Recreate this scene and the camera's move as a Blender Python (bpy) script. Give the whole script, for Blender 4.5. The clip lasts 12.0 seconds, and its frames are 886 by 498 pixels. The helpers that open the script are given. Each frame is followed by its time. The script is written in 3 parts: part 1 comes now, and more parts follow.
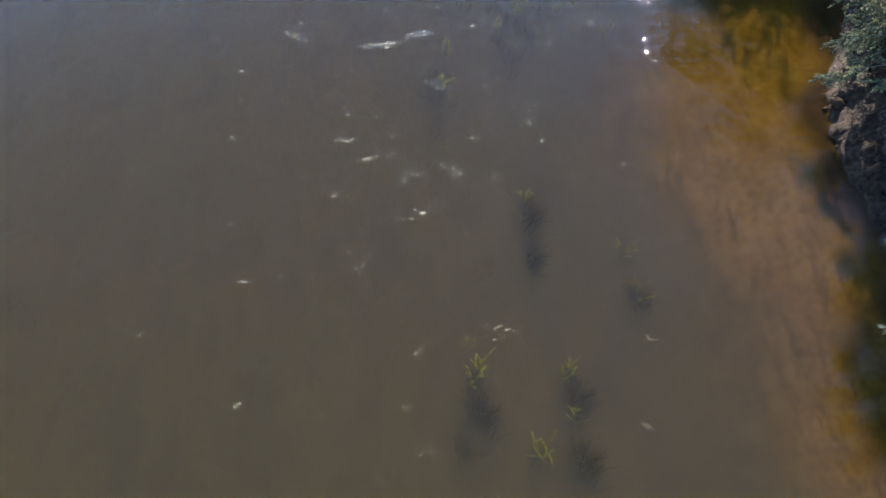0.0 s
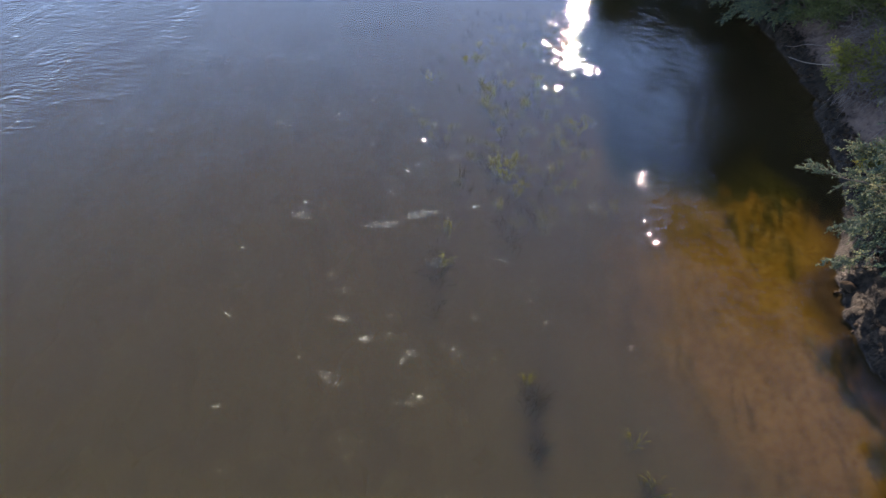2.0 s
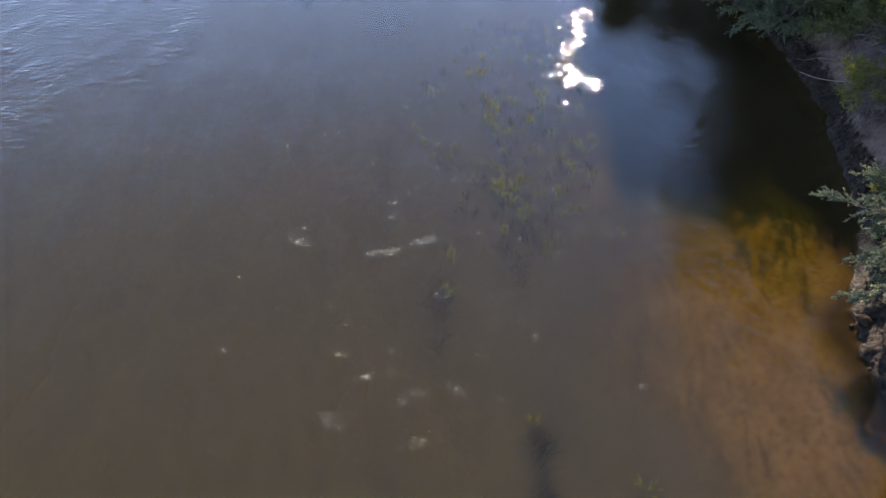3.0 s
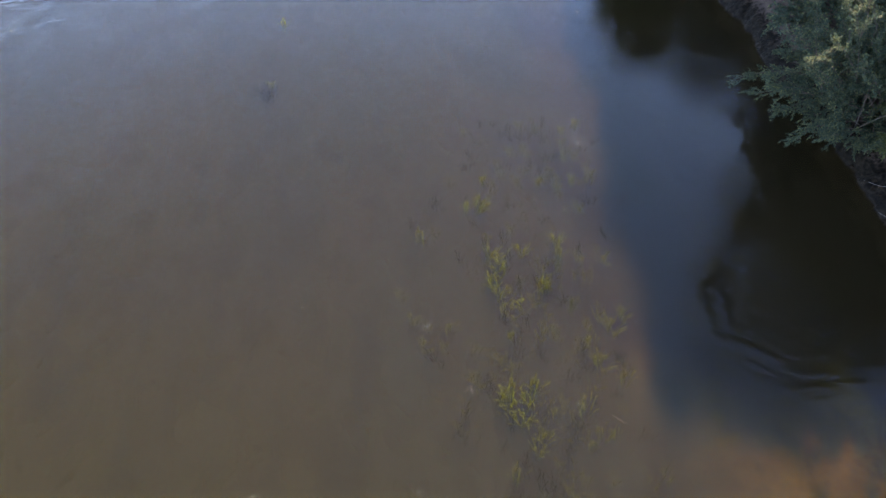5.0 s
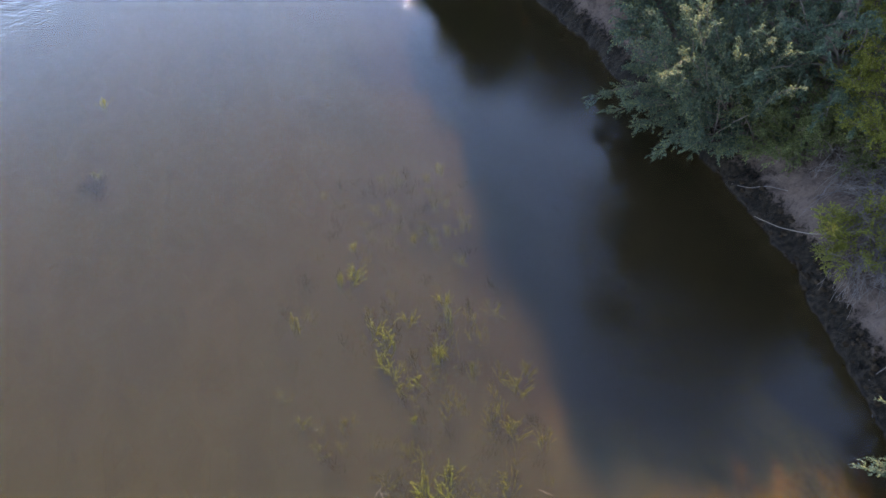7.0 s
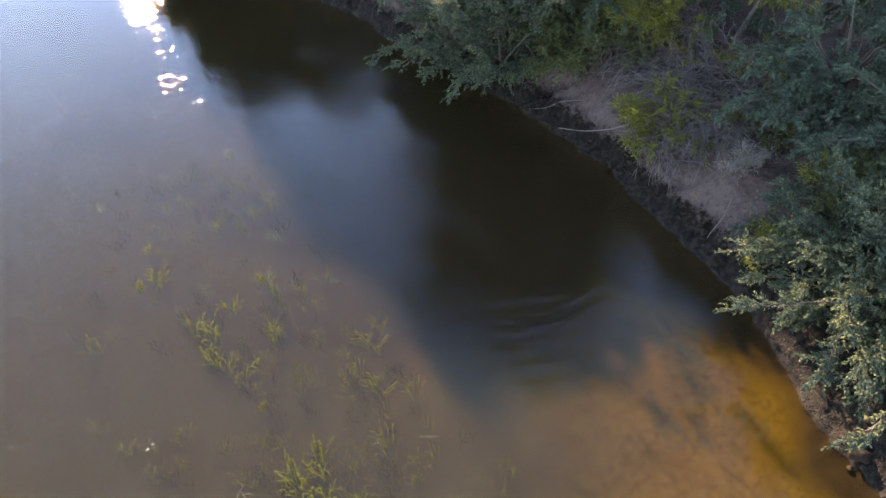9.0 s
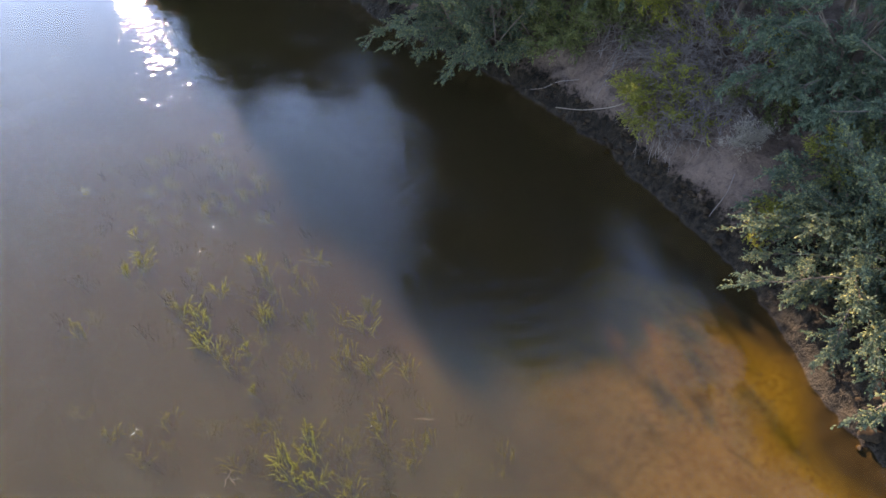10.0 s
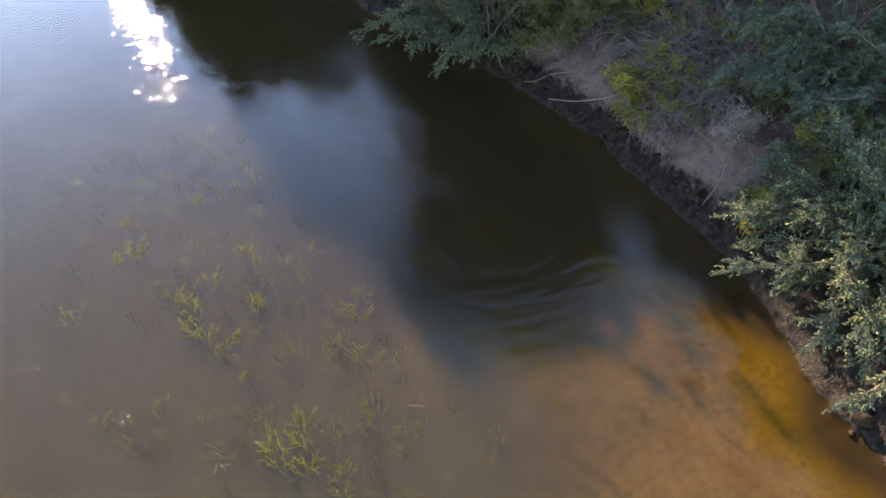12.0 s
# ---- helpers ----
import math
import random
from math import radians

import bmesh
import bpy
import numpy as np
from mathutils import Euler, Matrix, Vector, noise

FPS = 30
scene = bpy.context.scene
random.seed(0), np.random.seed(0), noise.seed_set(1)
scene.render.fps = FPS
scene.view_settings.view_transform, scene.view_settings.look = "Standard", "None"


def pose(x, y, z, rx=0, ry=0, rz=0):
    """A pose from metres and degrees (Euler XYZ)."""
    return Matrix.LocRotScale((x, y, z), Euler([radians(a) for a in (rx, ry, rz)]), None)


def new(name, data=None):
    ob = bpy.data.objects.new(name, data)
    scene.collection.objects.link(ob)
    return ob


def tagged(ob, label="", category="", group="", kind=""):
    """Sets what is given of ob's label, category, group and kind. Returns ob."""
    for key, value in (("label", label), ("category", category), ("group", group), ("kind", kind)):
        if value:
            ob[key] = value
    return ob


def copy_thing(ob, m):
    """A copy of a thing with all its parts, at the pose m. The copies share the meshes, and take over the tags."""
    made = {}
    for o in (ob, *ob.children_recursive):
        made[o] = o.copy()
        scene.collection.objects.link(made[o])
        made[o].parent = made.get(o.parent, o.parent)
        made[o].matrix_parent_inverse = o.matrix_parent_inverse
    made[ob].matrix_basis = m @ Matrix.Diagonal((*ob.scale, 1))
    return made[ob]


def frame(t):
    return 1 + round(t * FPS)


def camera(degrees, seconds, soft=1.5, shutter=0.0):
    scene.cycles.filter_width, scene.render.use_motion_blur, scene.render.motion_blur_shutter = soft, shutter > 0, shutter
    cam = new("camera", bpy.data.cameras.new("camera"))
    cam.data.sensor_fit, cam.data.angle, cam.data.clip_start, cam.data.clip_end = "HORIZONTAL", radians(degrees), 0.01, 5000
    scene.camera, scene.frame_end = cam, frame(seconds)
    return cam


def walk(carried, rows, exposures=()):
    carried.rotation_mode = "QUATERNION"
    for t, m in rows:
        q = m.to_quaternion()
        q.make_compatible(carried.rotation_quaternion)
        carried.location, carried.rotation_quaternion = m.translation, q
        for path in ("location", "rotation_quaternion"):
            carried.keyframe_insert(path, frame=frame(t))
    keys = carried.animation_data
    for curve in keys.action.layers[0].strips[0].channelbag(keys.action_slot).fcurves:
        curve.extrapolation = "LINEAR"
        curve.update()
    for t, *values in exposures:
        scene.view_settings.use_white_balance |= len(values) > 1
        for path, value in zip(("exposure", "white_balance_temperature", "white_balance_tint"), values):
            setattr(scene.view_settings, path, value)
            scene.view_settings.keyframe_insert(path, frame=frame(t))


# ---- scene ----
# ---------------------------------------------------------------- camera
cam = camera(61.76, 12.0)
PATH = [(0.0, pose(-0.020, -10.840, 15.525, 32.929, 0, -0.123)),
        (0.5, pose(-0.061, -10.857, 15.507, 33.153, 0, -0.196)),
        (1.0, pose(-0.028, -10.658, 15.460, 35.939, 0, -0.080)),
        (1.2, pose(0.009, -10.562, 15.382, 39.836, 0, 0.122)),
        (1.5, pose(0.084, -10.413, 15.233, 45.493, 0, 0.342)),
        (2.0, pose(0.204, -10.195, 15.071, 46.216, 0, 0.834)),
        (2.5, pose(0.181, -9.563, 15.151, 46.045, 0, 0.867)),
        (2.7, pose(0.131, -9.308, 15.211, 45.930, 0, 0.828)),
        (4.3, pose(-0.017, -4.200, 16.715, 41.904, 0, 0.288)),
        (4.5, pose(-0.059, -2.721, 16.626, 41.819, 0, -0.093)),
        (5.0, pose(0.000, 0.000, 16.585, 41.662, 0, 0.000)),
        (5.5, pose(0.111, 1.249, 16.024, 43.297, 0, 0.056)),
        (6.0, pose(0.225, 1.954, 15.912, 43.620, 0, -1.852)),
        (6.5, pose(0.299, 2.202, 16.000, 43.571, 0, -7.714)),
        (7.0, pose(0.332, 2.216, 16.034, 43.630, 0, -13.449)),
        (7.5, pose(0.366, 2.172, 15.912, 43.980, 0, -20.190)),
        (7.7, pose(0.266, 2.094, 15.606, 44.766, 0, -23.521)),
        (9.3, pose(-0.063, 1.800, 12.590, 47.571, 0, -33.592)),
        (9.5, pose(-0.029, 1.875, 12.443, 47.148, 0, -33.688)),
        (10.0, pose(0.004, 1.866, 12.270, 47.443, 0, -33.688)),
        (10.5, pose(-0.017, 1.790, 12.216, 47.606, 0, -33.733)),
        (11.0, pose(-0.023, 1.714, 12.147, 47.638, 0, -33.727)),
        (11.5, pose(-0.001, 1.633, 12.043, 47.734, 0, -33.752)),
        (12.0, pose(0.001, 1.607, 12.012, 47.703, 0, -33.849))]
walk(cam, PATH, exposures=[(0.0, 2.81, 7400, 22), (1.0, 2.91, 7450, 22), (1.5, 2.86, 7550, 23), (2.0, 2.58, 7850, 25), (2.5, 2.55, 7850, 25), (5.0, 2.92, 8150, 23), (7.5, 3.26, 8700, 24), (10.0, 3.34, 9350, 25), (12.0, 3.31, 9350, 25)])

# ---------------------------------------------------------------- world and sun
SUN_AZ, SUN_EL = radians(10.0), radians(20.0)
world = bpy.data.worlds.new("sky")
scene.world = world
world.use_nodes = True
wt = world.node_tree
sky = wt.nodes.new("ShaderNodeTexSky")
sky.sky_type, sky.sun_disc = "NISHITA", False
sky.sun_elevation, sky.sun_rotation = SUN_EL, SUN_AZ
sky.altitude = 2000
sky.air_density, sky.dust_density, sky.ozone_density = 1.0, 0.02, 3.6
wt.links.new(sky.outputs[0], wt.nodes["Background"].inputs[0])
wt.nodes["Background"].inputs[1].default_value = 0.142
sun = new("sun", bpy.data.lights.new("sun", "SUN"))
sun.data.energy, sun.data.angle, sun.data.color = 3.15, radians(0.8), (1.0, 0.91, 0.77)
TO_SUN = Vector((math.sin(SUN_AZ) * math.cos(SUN_EL), math.cos(SUN_AZ) * math.cos(SUN_EL), math.sin(SUN_EL)))
sun.matrix_world = TO_SUN.to_track_quat("Z", "Y").to_matrix().to_4x4()


# ---------------------------------------------------------------- materials
class Mat:
    """A node material with short ways to add nodes."""

    def __init__(self, name):
        self.m = bpy.data.materials.new(name)
        self.m.use_nodes = True
        self.t = self.m.node_tree
        self.t.nodes.clear()
        self.out = self.add("ShaderNodeOutputMaterial")

    def add(self, kind, **values):
        n = self.t.nodes.new(kind)
        for k, v in values.items():
            n.inputs[k.replace("_", " ")].default_value = v
        return n

    def link(self, a, b):
        self.t.links.new(a, b)

    def coords(self, scale=(1, 1, 1), world=True):
        g = self.add("ShaderNodeNewGeometry") if world else self.add("ShaderNodeTexCoord")
        m = self.add("ShaderNodeMapping")
        m.inputs["Scale"].default_value = scale
        self.link(g.outputs["Position"] if world else g.outputs["Object"], m.inputs[0])
        return m.outputs[0]

    def noise(self, co, scale, detail=4, rough=0.55, distort=0.0):
        n = self.add("ShaderNodeTexNoise", Scale=scale, Detail=detail, Roughness=rough, Distortion=distort)
        self.link(co, n.inputs["Vector"])
        return n.outputs[0]

    def ramp(self, fac, stops):
        n = self.add("ShaderNodeValToRGB")
        els = n.color_ramp.elements
        while len(els) < len(stops):
            els.new(0.5)
        for e, (p, c) in zip(els, stops):
            e.position = p
            e.color = (*c, 1) if isinstance(c, tuple) else (c, c, c, 1)
        self.link(fac, n.inputs[0])
        return n.outputs[0]

    def mix(self, fac, a, b, how="MIX"):
        n = self.add("ShaderNodeMix")
        n.data_type, n.blend_type = "RGBA", how
        for s, v in ((n.inputs[0], fac), (n.inputs[6], a), (n.inputs[7], b)):
            if isinstance(v, bpy.types.NodeSocket):
                self.link(v, s)
            else:
                s.default_value = v if isinstance(v, (int, float)) else (*v, 1)
        return n.outputs[2]

    def math(self, how, a, b=0.0, c=0.0):
        n = self.add("ShaderNodeMath")
        n.operation = how
        for s, v in zip(n.inputs, (a, b, c)):
            if isinstance(v, bpy.types.NodeSocket):
                self.link(v, s)
            else:
                s.default_value = v
        return n.outputs[0]

    def span(self, v, lo, hi, a=0.0, b=1.0):
        n = self.add("ShaderNodeMapRange")
        n.interpolation_type = "SMOOTHSTEP"
        self.link(v, n.inputs[0])
        for k, q in zip((1, 2, 3, 4), (lo, hi, a, b)):
            n.inputs[k].default_value = q
        return n.outputs[0]

    def attr(self, name):
        n = self.add("ShaderNodeAttribute")
        n.attribute_name = name
        return n.outputs["Fac"]

    def bump(self, height, strength, dist):
        n = self.add("ShaderNodeBump", Strength=strength, Distance=dist)
        self.link(height, n.inputs["Height"])
        return n.outputs[0]

    def done(self, shader):
        self.link(shader, self.out.inputs[0])
        return self.m

    def principled(self, color, rough=0.8, normal=None, spec=None):
        n = self.add("ShaderNodeBsdfPrincipled")
        if spec:
            self.link(spec, n.inputs["Specular IOR Level"])
        for s, v in ((n.inputs["Base Color"], color), (n.inputs["Roughness"], rough)):
            if isinstance(v, bpy.types.NodeSocket):
                self.link(v, s)
            else:
                s.default_value = v if isinstance(v, (int, float)) else (*v, 1)
        if normal:
            self.link(normal, n.inputs["Normal"])
        return n.outputs[0]


def water_material():
    m = Mat("river_water")
    chop = m.attr("chop")
    # wind ripples at three sizes, their crests lying across the current
    swell = m.noise(m.coords((0.80, 1.30, 1.0)), 2.5, 1, 0.4, 1.1)
    ripple = m.noise(m.coords((0.85, 1.45, 1.0)), 5.2, 1, 0.45, 0.9)
    tiny = m.noise(m.coords((1.0, 1.3, 1.0)), 13.0, 0, 0.5, 0.4)
    gust = m.span(m.noise(m.coords((1.0, 0.7, 1.0)), 0.55, 2, 0.6, 0.5), 0.36, 0.68, 0.45, 1.35)
    h = m.math("MULTIPLY_ADD", ripple, 0.42, m.math("MULTIPLY", swell, 0.80))
    h = m.math("MULTIPLY_ADD", tiny, 0.065, h)
    h = m.math("MULTIPLY", m.math("MULTIPLY", h, chop), gust)
    # broken water over the weeds: small steep crests that throw the sun
    crest = m.span(m.noise(m.coords((1.0, 1.3, 1.0)), 8.5, 1, 0.5, 0.7), 0.60, 0.68)
    h = m.math("MULTIPLY_ADD", m.math("MULTIPLY", crest, m.attr("spark")), 1.1, h)
    nrm = m.bump(h, 1.0, 0.019)
    lw = m.add("ShaderNodeLayerWeight", Blend=0.5)
    m.link(nrm, lw.inputs["Normal"])
    mirror = m.math("MULTIPLY_ADD", m.math("POWER", lw.outputs["Facing"], 4.5), 0.98, 0.020)
    gloss = m.add("ShaderNodeBsdfGlossy", Roughness=0.085)
    gloss.distribution = "BECKMANN"
    gloss.inputs["Color"].default_value = (1, 1, 1, 1)
    m.link(nrm, gloss.inputs["Normal"])
    clear = m.add("ShaderNodeBsdfTransparent")
    clear.inputs["Color"].default_value = (0.88, 0.79, 0.54, 1)
    mix = m.add("ShaderNodeMixShader")
    m.link(mirror, mix.inputs[0])
    m.link(clear.outputs[0], mix.inputs[1])
    m.link(gloss.outputs[0], mix.inputs[2])
    return m.done(mix.outputs[0])


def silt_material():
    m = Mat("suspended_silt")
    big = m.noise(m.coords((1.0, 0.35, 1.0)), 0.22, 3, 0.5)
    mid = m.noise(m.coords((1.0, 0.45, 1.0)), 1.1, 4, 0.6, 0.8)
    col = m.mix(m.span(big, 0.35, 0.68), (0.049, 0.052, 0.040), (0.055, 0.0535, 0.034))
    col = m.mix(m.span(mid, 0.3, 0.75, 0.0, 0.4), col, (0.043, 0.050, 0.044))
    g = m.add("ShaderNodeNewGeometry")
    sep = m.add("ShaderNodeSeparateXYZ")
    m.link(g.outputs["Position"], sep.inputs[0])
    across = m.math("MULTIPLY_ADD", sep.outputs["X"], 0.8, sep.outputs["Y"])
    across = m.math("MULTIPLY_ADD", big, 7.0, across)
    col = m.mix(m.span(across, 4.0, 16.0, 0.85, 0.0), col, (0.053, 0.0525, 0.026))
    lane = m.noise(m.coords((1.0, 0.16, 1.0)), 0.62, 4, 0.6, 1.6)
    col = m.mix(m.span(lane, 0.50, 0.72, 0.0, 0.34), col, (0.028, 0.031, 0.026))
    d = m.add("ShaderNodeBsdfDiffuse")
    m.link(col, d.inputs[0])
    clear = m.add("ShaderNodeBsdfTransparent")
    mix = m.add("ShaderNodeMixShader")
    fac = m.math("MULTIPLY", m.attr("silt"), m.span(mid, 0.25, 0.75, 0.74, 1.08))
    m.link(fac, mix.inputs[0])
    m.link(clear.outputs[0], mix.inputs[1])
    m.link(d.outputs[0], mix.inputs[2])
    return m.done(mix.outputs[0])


def ground_material():
    """River bed under water, wet mud at the edge, dry silty soil above. The bed's mud tone also paints in shade."""
    m = Mat("ground_soil")
    co = m.coords()
    g = m.add("ShaderNodeNewGeometry")
    sep = m.add("ShaderNodeSeparateXYZ")
    m.link(g.outputs["Position"], sep.inputs[0])
    z = sep.outputs["Z"]
    n1 = m.noise(co, 0.9, 5, 0.6)
    n2 = m.noise(co, 7.0, 5, 0.65)
    n3 = m.noise(co, 34.0, 3, 0.6)
    streak = m.noise(m.coords((1.0, 0.22, 1.0)), 2.6, 5, 0.65, 0.7)
    # bed: golden algae-stained sand with brown mottles and streaks of weed film
    bed = m.mix(m.span(n1, 0.35, 0.65), (0.070, 0.0500, 0.0125), (0.092, 0.0670, 0.0220))
    bed = m.mix(m.span(n2, 0.42, 0.70, 0.0, 0.62), bed, (0.040, 0.023, 0.007))
    bed = m.mix(m.span(streak, 0.46, 0.78, 0.0, 0.62), bed, (0.020, 0.018, 0.006))
    bed = m.mix(m.span(n3, 0.50, 0.72, 0.0, 0.45), bed, (0.024, 0.012, 0.004))
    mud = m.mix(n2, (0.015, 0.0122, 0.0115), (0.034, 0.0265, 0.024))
    # dark bed mud, doubling as painted shade of trees and bushes
    bed = m.mix(m.attr("mud_shade"), bed, mud)
    # bank
    dry = m.mix(m.span(n1, 0.3, 0.7), (0.078, 0.054, 0.043), (0.118, 0.084, 0.068))
    dry = m.mix(m.span(n2, 0.45, 0.75, 0.0, 0.6), dry, (0.036, 0.025, 0.020))
    dry = m.mix(m.span(n3, 0.5, 0.8, 0.0, 0.45), dry, (0.17, 0.125, 0.102))
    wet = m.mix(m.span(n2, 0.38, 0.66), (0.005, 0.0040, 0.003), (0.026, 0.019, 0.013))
    # wet tone climbs higher under the bushes, standing for damp soil and their shade
    zz = m.math("SUBTRACT", m.math("ADD", z, m.math("MULTIPLY", m.math("SUBTRACT", n2, 0.5), 0.9)), m.attr("damp_shade"))
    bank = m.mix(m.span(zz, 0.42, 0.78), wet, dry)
    col = m.mix(m.span(z, -0.03, 0.05), bed, bank)
    h = m.math("ADD", n2, m.math("MULTIPLY", n3, 0.35))
    rough = m.span(zz, 0.2, 0.6, 0.55, 0.95)
    h = m.math("MULTIPLY", h, m.span(z, -0.06, 0.06, 0.10, 1.0))
    return m.done(m.principled(col, rough, m.bump(h, 0.9, 0.10), spec=m.span(z, -0.04, 0.06, 0.0, 0.08)))


def leaf_material(name, dark, light, dry, glow=0.35):
    m = Mat(name)
    g = m.add("ShaderNodeNewGeometry")
    r = g.outputs["Random Per Island"]
    n = m.noise(m.coords(), 1.3, 3, 0.6)
    v = m.math("ADD", m.math("MULTIPLY", r, 0.6), m.math("MULTIPLY", n, 0.5))
    col = m.ramp(v, [(0.15, dark), (0.62, light), (0.92, dry)])
    dull = m.add("ShaderNodeValue")
    dull.outputs[0].default_value = 0.15
    p = m.principled(col, 0.7, spec=dull.outputs[0])
    tr = m.add("ShaderNodeBsdfTranslucent")
    m.link(m.mix(0.5, col, light), tr.inputs[0])
    mix = m.add("ShaderNodeMixShader", Fac=glow)
    m.link(p, mix.inputs[1])
    m.link(tr.outputs[0], mix.inputs[2])
    return m.done(mix.outputs[0])


def bark_material(name, a, b):
    m = Mat(name)
    co = m.coords()
    n = m.noise(co, 9.0, 5, 0.65)
    g = m.add("ShaderNodeNewGeometry")
    col = m.mix(n, a, b)
    col = m.mix(m.math("MULTIPLY", g.outputs["Random Per Island"], 0.5), col, tuple(0.6 * c for c in a))
    return m.done(m.principled(col, 0.9, m.bump(m.noise(co, 40.0, 3), 0.5, 0.01)))


def stone_material():
    m = Mat("bank_stone")
    co = m.coords()
    n = m.noise(co, 6.0, 6, 0.65)
    col = m.mix(m.span(n, 0.3, 0.7), (0.012, 0.008, 0.005), (0.038, 0.026, 0.017))
    return m.done(m.principled(col, 0.95, m.bump(n, 0.7, 0.04), spec=m.span(n, 0.0, 1.0, 0.02, 0.12)))


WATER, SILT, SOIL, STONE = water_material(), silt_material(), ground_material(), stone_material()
LEAF_BLUE = leaf_material("leaf_bluish_green", (0.020, 0.036, 0.025), (0.070, 0.102, 0.068), (0.25, 0.235, 0.085))
LEAF_TAMARISK = leaf_material("leaf_feathery_green", (0.014, 0.028, 0.020), (0.080, 0.122, 0.082), (0.16, 0.180, 0.090))
LEAF_YELLOW = leaf_material("leaf_yellow_green", (0.070, 0.078, 0.017), (0.175, 0.178, 0.036), (0.31, 0.27, 0.060), 0.5)
LEAF_MID = leaf_material("leaf_mid_green", (0.030, 0.043, 0.016), (0.100, 0.122, 0.042), (0.19, 0.18, 0.07))
LEAF_GREY = leaf_material("leaf_dry_grey", (0.12, 0.105, 0.085), (0.22, 0.19, 0.155), (0.30, 0.26, 0.20), 0.2)
WEED = leaf_material("water_weed", (0.055, 0.066, 0.009), (0.122, 0.136, 0.016), (0.28, 0.27, 0.038), 0.35)
WEED_DARK = leaf_material("water_weed_dark", (0.007, 0.009, 0.004), (0.014, 0.016, 0.006), (0.03, 0.03, 0.01), 0.3)
BARK = bark_material("bark_brown", (0.075, 0.055, 0.042), (0.15, 0.115, 0.09))
TWIG = bark_material("dead_twig_grey", (0.075, 0.060, 0.053), (0.21, 0.175, 0.158))
DRIFT = bark_material("bleached_driftwood", (0.12, 0.095, 0.075), (0.19, 0.155, 0.125))

# ---------------------------------------------------------------- the lie of the land
EDGE_Y = [-400, -30, -8, 0, 2, 4.5, 6.7, 8.8, 11.8, 14, 16, 18.5, 21.5, 23.7, 26.4, 31, 37, 41, 60, 120, 400]
EDGE_X = [16, 12.5, 11.4, 11.0, 10.8, 11.0, 12.1, 12.9, 13.2, 13.7, 13.6, 13.5, 12.9, 12.5, 12.4, 11.4, 9.8, 8.4, 7.5, 9, 20]
DEEP_Y = [-400, -14, -7, -2, 2, 5, 8, 10, 12, 40, 400]
SHELF_D = [3.0, 3.6, 3.6, 3.8, 4.4, 4.8, 4.8, 3.0, 1.4, 1.2, 1.2]


def fbm(x, y, s, seed=0.0, octaves=3):
    v, a = 0.0, 1.0
    for k in range(octaves):
        v += a * noise.noise((x * s, y * s, seed + 7.3 * k))
        s, a = s * 2.1, a * 0.5
    return v


def edge(y):
    """Where the water meets the near bank."""
    return np.interp(y, EDGE_Y, EDGE_X)


def ground_z(x, y):
    near = -16 < y < 42 and 3 < x < 30
    d = x - edge(y)
    if near:
        d += 0.20 * fbm(x, y, 0.9, 3.0) + 0.10 * fbm(x, y, 3.1, 6.0, 2)
    if d >= 0:
        z = np.interp(d, [0, 0.25, 0.6, 1.0, 2.0, 4.0, 8.0, 60, 400], [-0.02, 0.24, 0.52, 0.90, 1.60, 2.2, 2.7, 3.2, 4.0])
        if near:
            z += 0.10 * fbm(x, y, 2.2, 1.0) * min(1, d * 3) + 0.16 * fbm(x, y, 0.6, 9.0) * min(1, d)
            if d < 1.3:
                z += 0.17 * fbm(x, y, 3.4, 4.0, 3) * min(1, d * 4)
        return z
    s = np.interp(y, DEEP_Y, SHELF_D)
    k = np.interp(y, [8.0, 10.5], [0.0, 1.0])
    z = -np.interp(-d, [0, 0.5, s, s + 2.5, s + 6, s + 30], [0.02, 0.14 + 0.26 * k, 0.26 + 0.22 * k, 0.55 + 0.05 * k, 0.95, 1.2])
    if near:
        z += 0.010 * fbm(x, y, 1.0, 5.0)
    if x < -38:
        z = np.interp(-x, [38, 46, 50, 60, 400], [z, -0.1, 0.4, 1.2, 3.0])
    return z


def steps(*stretches):
    out = []
    for a, b, s in stretches:
        out += list(np.arange(a, b - 1e-6, s))
    return np.array(out + [stretches[-1][1]])


def link_mesh(name, verts, faces, material, parent=None, smooth=False):
    me = bpy.data.meshes.new(name)
    me.from_pydata(verts, [], faces)
    me.materials.append(material)
    if smooth:
        me.shade_smooth()
    ob = new(name, me)
    if parent:
        ob.parent = parent
    return ob


def sheet(name, xs, ys, height, material):
    X, Y = np.meshgrid(xs, ys)
    Z = height(X, Y)
    n = len(xs)
    i = (np.arange(len(ys) - 1)[:, None] * n + np.arange(n - 1)[None]).ravel()
    faces = np.stack([i, i + 1, i + n + 1, i + n], 1)
    co = np.stack([X, Y, Z], -1).reshape(-1, 3)
    me = bpy.data.meshes.new(name)
    me.vertices.add(len(co))
    me.vertices.foreach_set("co", co.ravel())
    me.loops.add(faces.size)
    me.loops.foreach_set("vertex_index", faces.ravel().astype(np.int32))
    me.polygons.add(len(faces))
    me.polygons.foreach_set("loop_start", (np.arange(len(faces)) * 4).astype(np.int32))
    me.update(calc_edges=True)
    me.materials.append(material)
    me.shade_smooth()
    return new(name, me), X, Y


def give(ob, name, values):
    a = ob.data.attributes.new(name, "FLOAT", "POINT")
    a.data.foreach_set("value", np.ascontiguousarray(values, dtype=np.float32).ravel())


